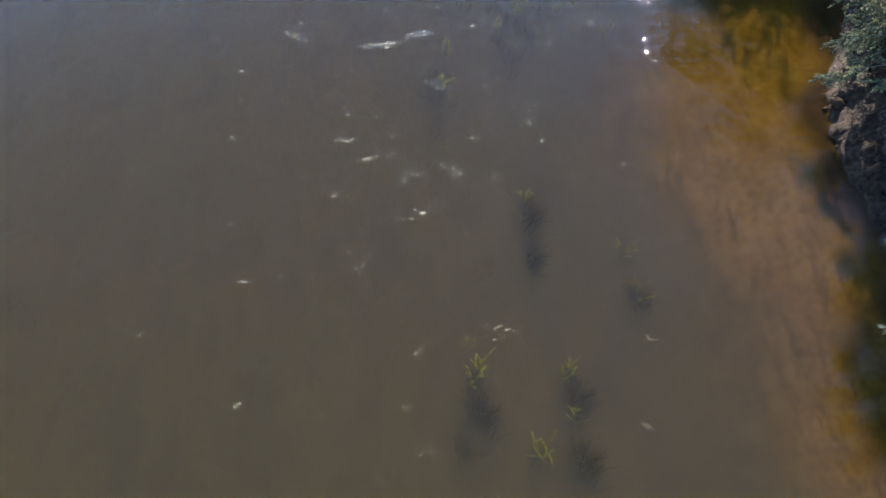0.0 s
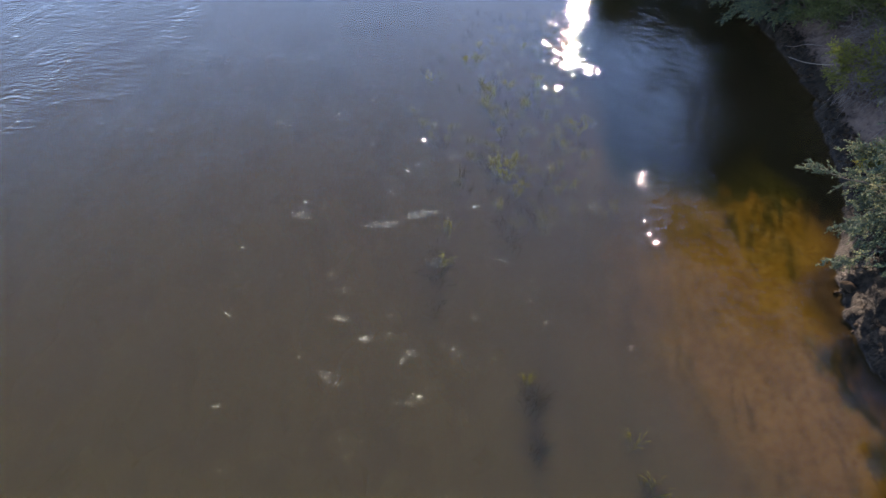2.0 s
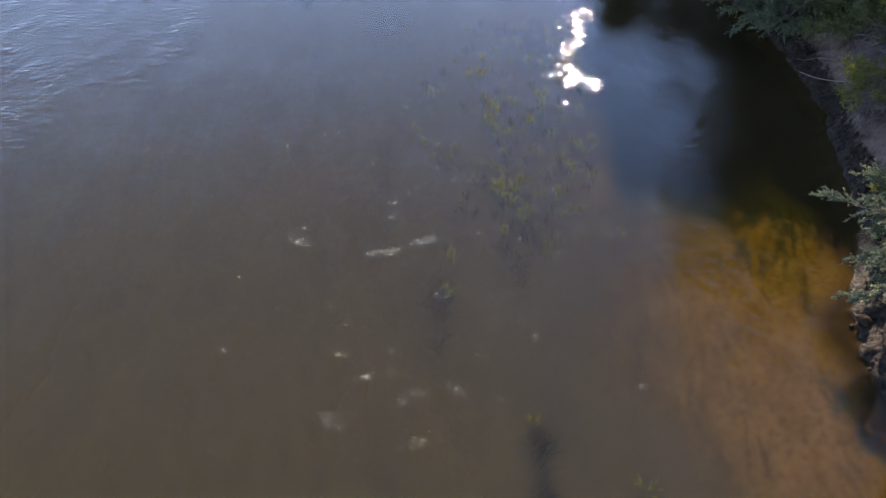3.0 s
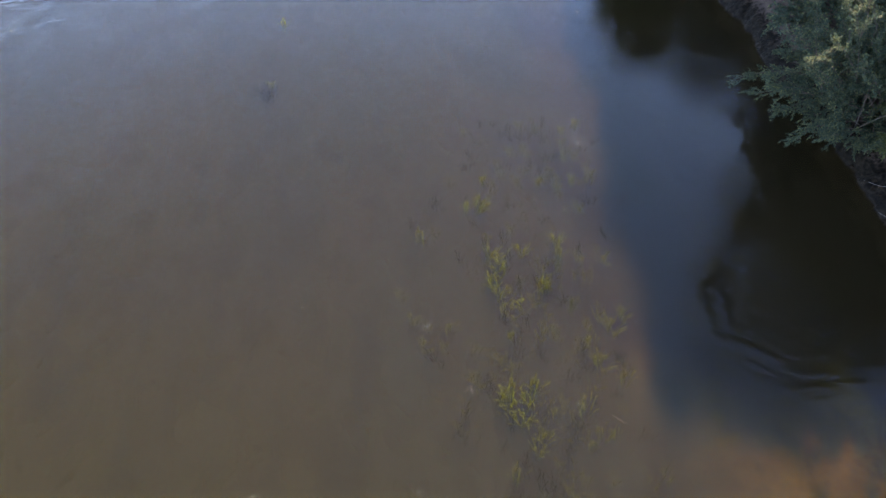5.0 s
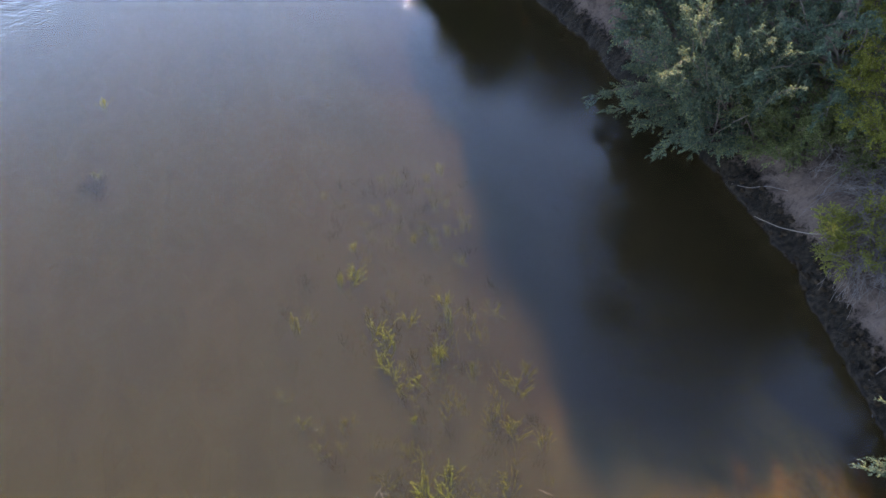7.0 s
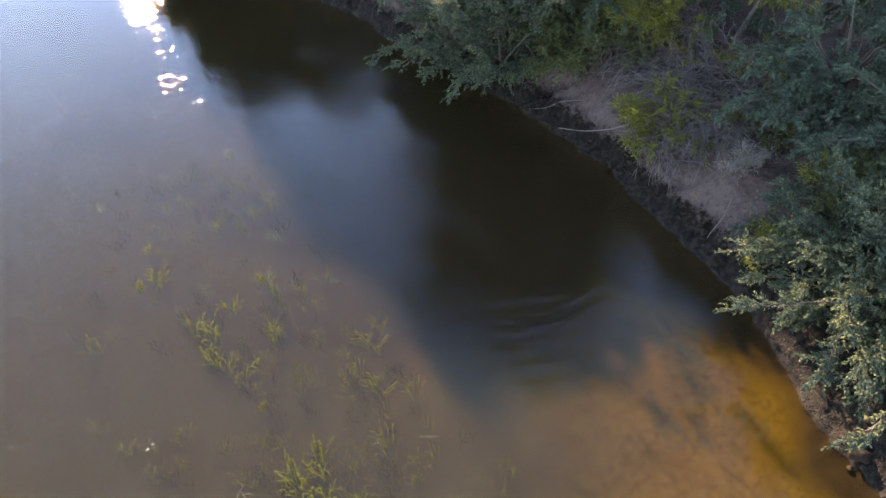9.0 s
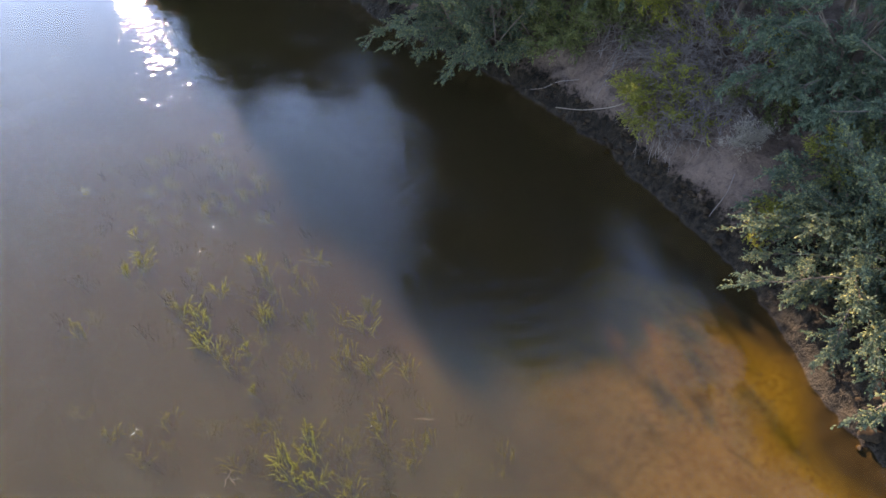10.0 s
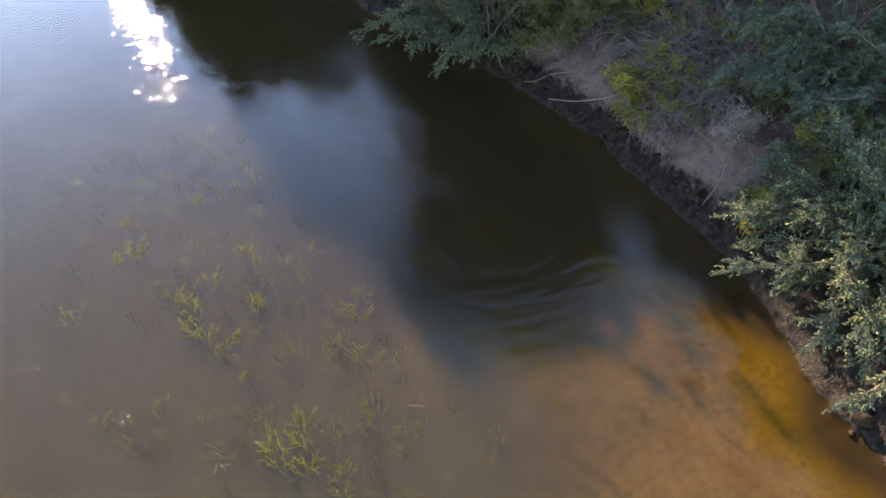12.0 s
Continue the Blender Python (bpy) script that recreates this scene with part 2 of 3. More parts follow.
gx = steps((-3000, -300, 450), (-300, -60, 30), (-60, 4, 2.0), (4, 20, 0.13), (20, 30, 0.5), (30, 60, 3), (60, 300, 30), (300, 3000, 450))
gy = steps((-3000, -300, 450), (-300, -40, 20), (-40, -12, 2.0), (-12, 30, 0.13), (30, 50, 1.0), (50, 300, 20), (300, 3000, 450))
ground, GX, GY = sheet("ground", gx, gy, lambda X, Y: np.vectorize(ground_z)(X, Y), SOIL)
# upstream the bed goes dark: mud, with the tree shade painted in
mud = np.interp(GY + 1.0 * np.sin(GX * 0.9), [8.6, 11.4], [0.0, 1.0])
# dark strip along the bank: edge mud plus the bush shadow as bed colour
rim_shade = np.interp(GX - edge(GY) + np.interp(GY, [5.5, 8.0, 9.5], [-0.15, 0.45, 1.2]) + 0.25 * np.sin(GY * 1.9) + 0.2 * np.sin(GY * 0.7), [-1.1, -0.4], [0.0, 1.0])
give(ground, "mud_shade", np.maximum(mud, rim_shade))
# bank stretch below the bushes: wet mud and bush shade, both as darker soil
give(ground, "damp_shade", np.interp(GY, [2.6, 3.6, 7.6, 8.8], [0.15, 0.6, 0.6, 0.0]))
tagged(ground, "dry silty soil bank running down to a golden sandy river bed", "ground", kind="structure")

# ---------------------------------------------------------------- water
# places where weeds and current ruffle the surface: x, y, radius, strength
RUFFLES = []
SPARKS = []


def chop_at(X, Y):
    """How ruffled the surface is, 0 calm to about 2."""
    n = np.zeros_like(X)
    for k, (sx, sy, ph) in enumerate(((0.21, 0.11, 0.3), (0.37, 0.17, 2.1), (0.13, 0.29, 4.4), (0.55, 0.31, 1.2))):
        n += np.sin(X * sx + 1.7 * np.sin(Y * sy * 0.7 + ph) + ph) * np.sin(Y * sy + 1.3 * np.sin(X * sx * 0.9) + 2 * ph)
    c = 0.54 + 0.20 * n - 0.09 * np.clip((Y - 8) / 12, 0, 1) + 0.75 * np.clip((-X - 4) / 8, 0, 1)
    c *= np.interp(X - 0.176 * (Y - 8), [5.4, 6.6, 11.0], [1.0, 3.0, 2.2]) * np.interp(Y, [5.0, 9.0], [0.6, 1.0])
    for x, y, r, s in RUFFLES:
        c += s * np.exp(-((X - x) ** 2 + ((Y - y) / 1.6) ** 2) / (r * r))
    return np.clip(c, 0.12, 4.5)


def waves(X, Y):
    rng = np.random.default_rng(5)
    Z = np.zeros_like(X)
    near = (np.abs(X) < 30) & (Y > -16) & (Y < 45)
    x, y = X[near], Y[near]
    c = chop_at(x, y)
    z = np.zeros_like(x)
    for k in range(28):
        lam = 0.25 * 1.03 ** k
        a = -math.pi / 2 + rng.normal(0, 0.75)
        q = 2 * math.pi / lam
        warp = 0.9 * np.sin(0.23 * x + 0.31 * y + rng.uniform(0, 6)) + 0.7 * np.sin(0.71 * x - 0.4 * y + rng.uniform(0, 6))
        z += lam * 0.0012 * np.sin(q * (x * math.cos(a) + y * math.sin(a)) + 1.6 * warp + rng.uniform(0, 6.28))
    Z[near] = z * np.minimum(c, 3.4)
    return Z


RUFFLES += [(-0.3, 6.4, 0.8, 0.5), (1.7, 8.6, 0.7, 0.5), (-0.6, 9.5, 0.8, 0.5), (0.6, 26.0, 1.2, 0.5)]
SPARKS += [(-2.7, 2.8), (-2.0, 2.1), (-2.7, 0.8), (-0.6, 0.3), (-2.0, -1.3), (0.2, 1.8), (-0.4, -3.5), (1.3, -3.0), (-0.9, -4.9), (-0.3, -5.9), (-4.4, 7.0), (-1.9, 6.6),
           (3.6, 1.2), (0.0, 4.8), (-0.7, 7.1), (4.5, 7.5), (-4.7, 4.3), (-4.1, 16.4), (-7.7, 19.4), (-5.5, 20.8), (-1.1, 9.4), (-5.8, 11.8), (1.6, 19.4), (0.9, 25.1),
           (2.4, 14.0), (5.4, 12.0), (4.9, 18.9), (4.7, 19.7), (4.2, 23.7), (-1.8, 14.3), (3.8, 16.4)]


def spark_at(X, Y):
    """Small broken patches above weeds, where the surface glitters, and single specks between them."""
    c = np.zeros_like(X)
    pick = np.random.default_rng(21)
    spots = [(x, y, 0.09 + 0.03 * (k % 4), 2.6, 0.6 * math.sin(2.3 * k)) for k, (x, y) in enumerate(SPARKS)]
    spots += [(pick.normal(-0.5, 3.2), pick.uniform(-8.5, 24), pick.uniform(0.05, 0.10), pick.uniform(1.0, 2.4), pick.uniform(-0.9, 0.9)) for _ in range(150)]
    for x, y, r, far, t in spots:
        near = (np.abs(X - x) < 1.2) & (np.abs(Y - y) < 1.2)
        u = (X[near] - x) * math.cos(t) + (Y[near] - y) * math.sin(t)
        v = (Y[near] - y) * math.cos(t) - (X[near] - x) * math.sin(t)
        c[near] += np.interp(y, [2, 10, 15, 18], [1.0, 0.7, 0.3, 0.05]) * np.exp(-(u / (far * r)) ** 2 - (v / r) ** 2)
    return np.clip(c, 0, 1)


wx = steps((-3000, -300, 900), (-300, -40, 40), (-40, -22, 1.0), (-22, -12, 0.12), (-12, 14.6, 0.095))
wy = steps((-3000, -300, 900), (-300, -40, 40), (-40, -14, 1.0), (-14, 36, 0.095), (36, 60, 1.0), (60, 300, 40), (300, 3000, 900))
water, WX, WY = sheet("water", wx, wy, waves, WATER)
give(water, "chop", np.minimum(chop_at(WX, WY), 2.2))
give(water, "spark", spark_at(WX, WY))
tagged(water, "rippled river surface mirroring blue sky with sun glints", "river", kind="structure")

sx = steps((-40, -10, 2.0), (-10, 14.4, 0.25))
sy = steps((-40, -14, 2.0), (-14, 30, 0.25), (30, 80, 2.5))


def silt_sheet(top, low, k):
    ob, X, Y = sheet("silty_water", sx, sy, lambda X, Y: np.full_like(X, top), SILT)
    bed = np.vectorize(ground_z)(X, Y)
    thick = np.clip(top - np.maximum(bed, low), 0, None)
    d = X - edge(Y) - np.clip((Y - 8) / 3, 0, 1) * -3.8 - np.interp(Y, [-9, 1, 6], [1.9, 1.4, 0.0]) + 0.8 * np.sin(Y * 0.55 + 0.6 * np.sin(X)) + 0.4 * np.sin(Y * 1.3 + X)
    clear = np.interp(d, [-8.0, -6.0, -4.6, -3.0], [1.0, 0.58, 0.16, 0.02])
    # silt thinned inside the upstream trees' shadow, deepening that shade through the water colour
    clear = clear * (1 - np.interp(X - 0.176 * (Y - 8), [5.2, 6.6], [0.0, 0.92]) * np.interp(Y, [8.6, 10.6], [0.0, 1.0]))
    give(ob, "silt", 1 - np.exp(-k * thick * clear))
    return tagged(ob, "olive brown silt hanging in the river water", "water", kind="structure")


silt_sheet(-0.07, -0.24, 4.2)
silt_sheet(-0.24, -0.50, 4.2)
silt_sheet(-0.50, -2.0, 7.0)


# ---------------------------------------------------------------- plants
def grow(starts, dirs, length, n, droop, wander, rng):
    """Paths of n steps; droop bends them down, wander bends them at random. Lengths per path."""
    p, d = starts.copy(), dirs / np.linalg.norm(dirs, axis=1, keepdims=True)
    out = [p.copy()]
    step = (np.broadcast_to(length, (len(p),)) / n)[:, None]
    for _ in range(n):
        d = d + rng.normal(0, wander, d.shape)
        d[:, 2] -= droop
        d /= np.linalg.norm(d, axis=1, keepdims=True)
        p = p + d * step
        out.append(p.copy())
    return np.stack(out, 1)


def along(paths, idx, t):
    n = paths.shape[1] - 1
    f = np.clip(t * n, 0, n - 1e-4)
    i = f.astype(int)
    a, b = paths[idx, i], paths[idx, i + 1]
    return a + (b - a) * (f - i)[:, None], b - a


def tubes(paths, r0, r1, sides=4):
    P, n = paths.shape[0], paths.shape[1]
    d = np.gradient(paths, axis=1)
    d /= np.linalg.norm(d, axis=2, keepdims=True) + 1e-9
    ref = np.where(np.abs(d[..., 2:3]) > 0.9, np.array([1.0, 0, 0]), np.array([0, 0, 1.0]))
    u = np.cross(d, ref)
    u /= np.linalg.norm(u, axis=2, keepdims=True) + 1e-9
    w = np.cross(d, u)
    r = (np.broadcast_to(r0, (P,))[:, None] + (np.broadcast_to(r1, (P,)) - np.broadcast_to(r0, (P,)))[:, None] * np.linspace(0, 1, n)[None])[..., None]
    ring = [paths + r * (u * math.cos(a) + w * math.sin(a)) for a in np.arange(sides) * 2 * math.pi / sides]
    v = np.stack(ring, 2).reshape(-1, 3)
    base = (np.arange(P)[:, None, None] * n + np.arange(n - 1)[None, :, None]) * sides
    k = np.arange(sides)[None, None]
    k2 = (k + 1) % sides
    f = np.stack([base + k, base + k2, base + sides + k2, base + sides + k], -1).reshape(-1, 4)
    return v, f


def leaves(pos, dirs, length, width, rng):
    """Small folded leaves: a rhombus with its middle raised."""
    n = len(pos)
    d = dirs / (np.linalg.norm(dirs, axis=1, keepdims=True) + 1e-9)
    side = np.cross(d, rng.normal(0, 1, (n, 3)) + np.array([0, 0, 1.5]))
    side /= np.linalg.norm(side, axis=1, keepdims=True) + 1e-9
    L = length * rng.uniform(0.6, 1.25, (n, 1))
    w = width * rng.uniform(0.6, 1.25, (n, 1))
    mid = pos + d * L * 0.45
    v = np.stack([pos, mid + side * w * 0.5, pos + d * L, mid - side * w * 0.5], 1).reshape(-1, 3)
    f = np.arange(n * 4).reshape(n, 4)
    return v, f


def quads(name, v, f, material, parent):
    me = bpy.data.meshes.new(name)
    me.vertices.add(len(v))
    me.vertices.foreach_set("co", np.ascontiguousarray(v, dtype=np.float32).ravel())
    me.loops.add(f.size)
    me.loops.foreach_set("vertex_index", f.ravel().astype(np.int32))
    me.polygons.add(len(f))
    me.polygons.foreach_set("loop_start", (np.arange(len(f)) * 4).astype(np.int32))
    me.update(calc_edges=True)
    me.materials.append(material)
    ob = new(name, me)
    ob.parent = parent
    return ob


def unit(n, rng, lo, hi, a0=0.0, a1=2 * math.pi):
    az = rng.uniform(a0, a1, n)
    el = rng.uniform(radians(lo), radians(hi), n)
    return np.stack([np.cos(az) * np.cos(el), np.sin(az) * np.cos(el), np.sin(el)], 1)


def plant(name, x, y, label, category, leaf, seed, limbs=14, length=3.0, rise=(25, 80), droop=0.05, twigs=12, twig=1.0, sprigs=8, sprig=0.35,
          per=20, leaf_len=0.045, leaf_wid=0.022, trunk=0.0, girth=0.05, hang=0.06, lean=(0, 0, 0), wood=None, group="", dz=0.0, a0=0.0, a1=2 * math.pi, spread=0.25, fan=1.0, low=0.35):
    """A bush or tree: trunk, limbs, twigs, sprigs and leaves, all tapered."""
    rng = np.random.default_rng(seed)
    root = tagged(new(name), label, category, group)
    root.location = (x, y, float(ground_z(x, y)) - 0.05 + dz)
    wood = wood or BARK
    base = np.zeros((limbs, 3))
    if trunk:
        tp = grow(np.zeros((1, 3)), np.array([[0.05 + lean[0] * 0.3, 0.03 + lean[1] * 0.3, 1.0]]), trunk, 8, 0.0, 0.05, rng)
        v, f = tubes(tp, girth * 1.6, girth * 0.6, 8)
        quads("trunk", v, f, wood, root)
        base, _ = along(tp, np.zeros(limbs, int), rng.uniform(low, 1.0, limbs))
    else:
        base[:, :2] = rng.normal(0, spread, (limbs, 2))
    d0 = unit(limbs, rng, *rise, a0, a1) + np.array(lean)
    lp = grow(base, d0, length * rng.uniform(0.65, 1.15, limbs), 9, droop, 0.09, rng)
    for one in range(limbs):
        v, f = tubes(lp[one:one + 1], girth * 0.7, girth * 0.16, 5)
        quads("limb", v, f, wood, root)
    nt = limbs * twigs
    li = np.repeat(np.arange(limbs), twigs)
    ts, td = along(lp, li, rng.uniform(0.22, 1.0, nt) ** 0.8)
    td = td / (np.linalg.norm(td, axis=1, keepdims=True) + 1e-9) + unit(nt, rng, -30, 60) * 0.9 * fan
    tw = grow(ts, td, twig * rng.uniform(0.5, 1.2, nt), 5, hang, 0.14, rng)
    v, f = tubes(tw, girth * 0.18, girth * 0.06, 3)
    tagged(quads("twig", v, f, wood, root), kind="stuff")
    ns = nt * sprigs
    si = np.repeat(np.arange(nt), sprigs)
    ss, sd = along(tw, si, rng.uniform(0.15, 1.0, ns))
    sd = sd / (np.linalg.norm(sd, axis=1, keepdims=True) + 1e-9) + unit(ns, rng, -40, 50) * 0.8 * fan
    sp = grow(ss, sd, sprig * rng.uniform(0.5, 1.25, ns), 3, hang * 1.2, 0.16, rng)
    if per:
        nl = ns * per
        pi = np.repeat(np.arange(ns), per)
        ps, pd = along(sp, pi, rng.uniform(0.05, 1.0, nl))
        pd = pd / (np.linalg.norm(pd, axis=1, keepdims=True) + 1e-9) + unit(nl, rng, -60, 60) * 0.75
        v, f = leaves(ps, pd, leaf_len, leaf_wid, rng)
        tagged(quads("crown", v, f, leaf, root), kind="stuff")
    else:
        v, f = tubes(sp, girth * 0.07, girth * 0.03, 3)
        tagged(quads("sprig", v, f, wood, root), kind="stuff")
    return root


OVERHANG = "bluish green bush with pale tips hanging over the water"
BUSH = dict(droop=0.07, twigs=16, twig=0.55, sprigs=9, sprig=0.20, per=9, leaf_len=0.074, leaf_wid=0.038, girth=0.032, spread=0.55, hang=0.05, fan=0.50)
# the bush whose arching tips hang over the golden shallows
plant("overhanging_bush", 14.4, 6.9, OVERHANG, "bush", LEAF_BLUE, 11, limbs=52, length=2.1, rise=(-5, 65), lean=(-0.22, 0.1, 0), **BUSH)
plant("overhanging_bush", 14.0, 5.7, OVERHANG, "bush", LEAF_BLUE, 12, limbs=84, length=2.5, rise=(0, 70), lean=(-0.24, -0.02, 0), **BUSH)
plant("overhanging_bush", 14.1, 4.5, OVERHANG, "bush", LEAF_BLUE, 18, limbs=60, length=2.5, rise=(-4, 65), lean=(-0.22, -0.05, 0), **BUSH)
plant("overhanging_bush", 15.6, 5.4, OVERHANG, "bush", LEAF_BLUE, 15, limbs=44, length=2.3, rise=(0, 60), lean=(-0.1, -0.1, 0), **BUSH)
plant("overhanging_bush", 14.3, 20.8, OVERHANG, "bush", LEAF_BLUE, 13, limbs=84, length=2.5, rise=(8, 75), lean=(-0.36, -0.05, 0.1), **BUSH)
plant("overhanging_bush", 14.3, 20.2, OVERHANG, "bush", LEAF_BLUE, 20, limbs=44, length=3.9, rise=(58, 86), lean=(-0.10, -0.02, 0), **BUSH)
plant("overhanging_bush", 14.7, 19.4, OVERHANG, "bush", LEAF_BLUE, 19, limbs=36, length=1.0, rise=(0, 70), lean=(-0.3, -0.1, 0), **BUSH)
# more of the same along the bank: those downstream shade the edge of the shallows
for k, (x, y) in enumerate([(14.8, 24.4), (14.6, 28.0), (14.0, 32.0), (13.4, 0.0), (12.9, -2.4), (12.6, -5.2), (12.8, -8.6)]):
    plant("overhanging_bush", x, y, OVERHANG, "bush", LEAF_BLUE, 130 + k, limbs=36, length=2.2, rise=(10, 75), lean=(-0.20, -0.10, 0), **dict(BUSH, per=4, leaf_len=0.11, leaf_wid=0.06))

FEATHER = "blue green feathery tamarisk with drooping plumes on the bank"
TAM = dict(leaf_len=0.125, leaf_wid=0.031, per=11, sprig=0.22, sprigs=13, twigs=8, twig=0.72, hang=0.12, droop=0.06, girth=0.06, fan=0.6)
for k, (x, y, L, n, tr) in enumerate([(18.2, 10.4, 3.0, 24, 1.0), (17.4, 7.4, 2.8, 22, 0.9), (17.2, 9.9, 2.1, 16, 0.6), (16.9, 18.9, 3.2, 24, 1.4), (20.2, 15.0, 3.4, 24, 1.4), (20.8, 10.2, 3.6, 26, 1.4),
                                      (17.2, 23.0, 3.8, 24, 2.0), (20.4, 19.0, 3.8, 24, 1.6), (20.5, 6.6, 3.2, 22, 1.0), (23.5, 13.0, 3.8, 22, 1.6), (16.6, 28.0, 3.0, 24, 1.4),
                                      (21.4, 12.6, 3.4, 22, 1.4), (16.4, 20.8, 2.6, 22, 1.2)]):
    plant("tamarisk", x, y, FEATHER, "tree", LEAF_TAMARISK, 30 + k, limbs=n, length=L, rise=(15, 80), trunk=tr, lean=(-0.25, -0.1, 0), group="tamarisks on the bank", **TAM)
SPARSE = dict(droop=0.05, sprigs=8, per=15, leaf_len=0.055, leaf_wid=0.024, girth=0.022)
plant("yellow_shrub", 14.9, 13.5, "yellow green leafy shrub growing out of dead brush", "shrub", LEAF_YELLOW, 51, limbs=15, length=1.5, rise=(35, 88), lean=(-0.35, -0.10, 0),
      twigs=11, twig=0.45, sprig=0.20, **SPARSE)
plant("yellow_shrub", 15.0, 12.6, "low yellow green shrub hanging in dead brush", "shrub", LEAF_YELLOW, 54, limbs=8, length=1.2, rise=(25, 80), lean=(-0.3, -0.2, 0),
      twigs=8, twig=0.45, sprig=0.20, **SPARSE)
for k, (x, y, L, n) in enumerate([(17.6, 14.3, 1.5, 7), (17.6, 12.2, 1.9, 8), (15.3, 8.2, 1.5, 10), (13.7, 8.7, 0.7, 6)]):
    plant("yellow_shrub", x, y, "sparse yellow green shrub among dead twigs", "shrub", LEAF_YELLOW, 120 + k, limbs=n, length=L, rise=(40, 88), lean=(-0.25, -0.1, 0),
          twigs=8, twig=0.4, sprig=0.20, **SPARSE)
WILLOW = dict(rise=(0, 60), droop=0.06, twigs=11, twig=0.62, sprigs=8, sprig=0.28, per=14, leaf_len=0.085, leaf_wid=0.026, girth=0.05, hang=0.10)
for k, (x, y, h, L, n) in enumerate([(17.4, 17.3, 2.2, 1.4, 14), (16.9, 15.9, 1.2, 1.3, 9), (19.3, 18.8, 2.8, 1.7, 18), (18.2, 14.1, 3.9, 1.7, 24), (23.0, 16.6, 5.2, 3.0, 26)]):
    plant("willow", x, y, "willow with yellow green leaves lit by low sun", "tree", LEAF_YELLOW, 52 + k, limbs=n, length=L, trunk=h, low=0.6, lean=(-0.35, -0.1, 0), group="willows on the bank", **WILLOW)
plant("grey_bush", 14.75, 10.5, "small dry grey bush on bare soil", "bush", LEAF_GREY, 53, limbs=16, length=0.62, rise=(30, 88), droop=0.02,
      twigs=9, twig=0.28, sprigs=7, sprig=0.14, per=14, leaf_len=0.034, leaf_wid=0.016, girth=0.014)


def dead_brush(x, y, n, length, seed, toward, reach=0.5):
    """A heap of bare stems, bent over and slumped to one side, with side twigs."""
    rng = np.random.default_rng(seed)
    root = tagged(new("dead_brush"), "tangle of dead grey stems slumped down the bank", "brush", "dead brush on the bank")
    root.location = (x, y, float(ground_z(x, y)) - 0.05)
    st = np.stack([rng.normal(0, reach, n), rng.normal(0, reach, n), rng.uniform(0.0, 0.35, n)], 1)
    st[:, 2] += [float(ground_z(x + a, y + b)) - root.location.z - 0.05 for a, b in st[:, :2]]
    d = unit(n, rng, 20, 75) * 0.8 + np.array([*toward, 0.25])
    stem = grow(st, d, length * rng.uniform(0.45, 1.2, n), 8, 0.15, 0.07, rng)
    low = np.vectorize(ground_z)(stem[..., 0] + x, stem[..., 1] + y) - root.location.z + 0.015
    stem[..., 2] = np.maximum(stem[..., 2], low)
    v, f = tubes(stem, 0.013 * rng.uniform(0.6, 1.3, n), 0.006, 3)
    tagged(quads("stem", v, f, TWIG, root), kind="stuff")
    k = n * 3
    ts, td = along(stem, np.repeat(np.arange(n), 3), rng.uniform(0.2, 0.95, k))
    td = td / (np.linalg.norm(td, axis=1, keepdims=True) + 1e-9) + unit(k, rng, -20, 50) * 0.55
    tw = grow(ts, td, length * 0.38 * rng.uniform(0.4, 1.2, k), 4, 0.10, 0.12, rng)
    v, f = tubes(tw, 0.006, 0.0035, 3)
    tagged(quads("twig", v, f, TWIG, root), kind="stuff")
    return root


for k, (x, y, n, L, to) in enumerate([(15.1, 12.5, 150, 1.25, (-0.55, -0.65)), (15.6, 13.5, 120, 1.4, (-0.6, -0.3)), (16.1, 12.0, 90, 1.4, (-0.4, -0.6)), (16.7, 13.6, 110, 1.7, (-0.6, 0.1)),
                                      (16.3, 15.4, 120, 1.5, (-0.5, -0.4)), (17.9, 15.4, 90, 1.8, (-0.4, -0.3)), (17.9, 12.6, 80, 1.7, (-0.5, -0.2)), 
                                      (17.2, 10.9, 50, 1.3, (-0.5, -0.4)), (16.0, 17.4, 60, 1.1, (-0.4, -0.3)), (18.6, 17.2, 80, 1.8, (-0.3, -0.5))]):
    dead_brush(x, y, n, L, 60 + k, to)
LEAFY = dict(rise=(20, 80), droop=0.05, twigs=12, twig=0.6, sprigs=7, sprig=0.25, per=12, leaf_len=0.062, leaf_wid=0.032, girth=0.025, fan=0.8)
for k, (x, y, L, n) in enumerate([(15.2, 17.6, 1.5, 22), (15.9, 7.6, 1.4, 16), (16.4, 25.6, 2.2, 20), (18.6, 21.4, 2.4, 20), (16.3, 18.6, 1.9, 22), (16.2, 22.2, 2.2, 22), (15.1, 19.2, 1.3, 16), (19.6, 8.4, 2.0, 18),
                                  (16.0, 16.6, 1.3, 12), (16.5, 11.0, 0.9, 7)]):
    plant("leafy_shrub", x, y, "mid green leafy shrub at the foot of the trees", "shrub", LEAF_MID, 71 + k, limbs=n, length=L, group="leafy shrubs on the bank", **LEAFY)

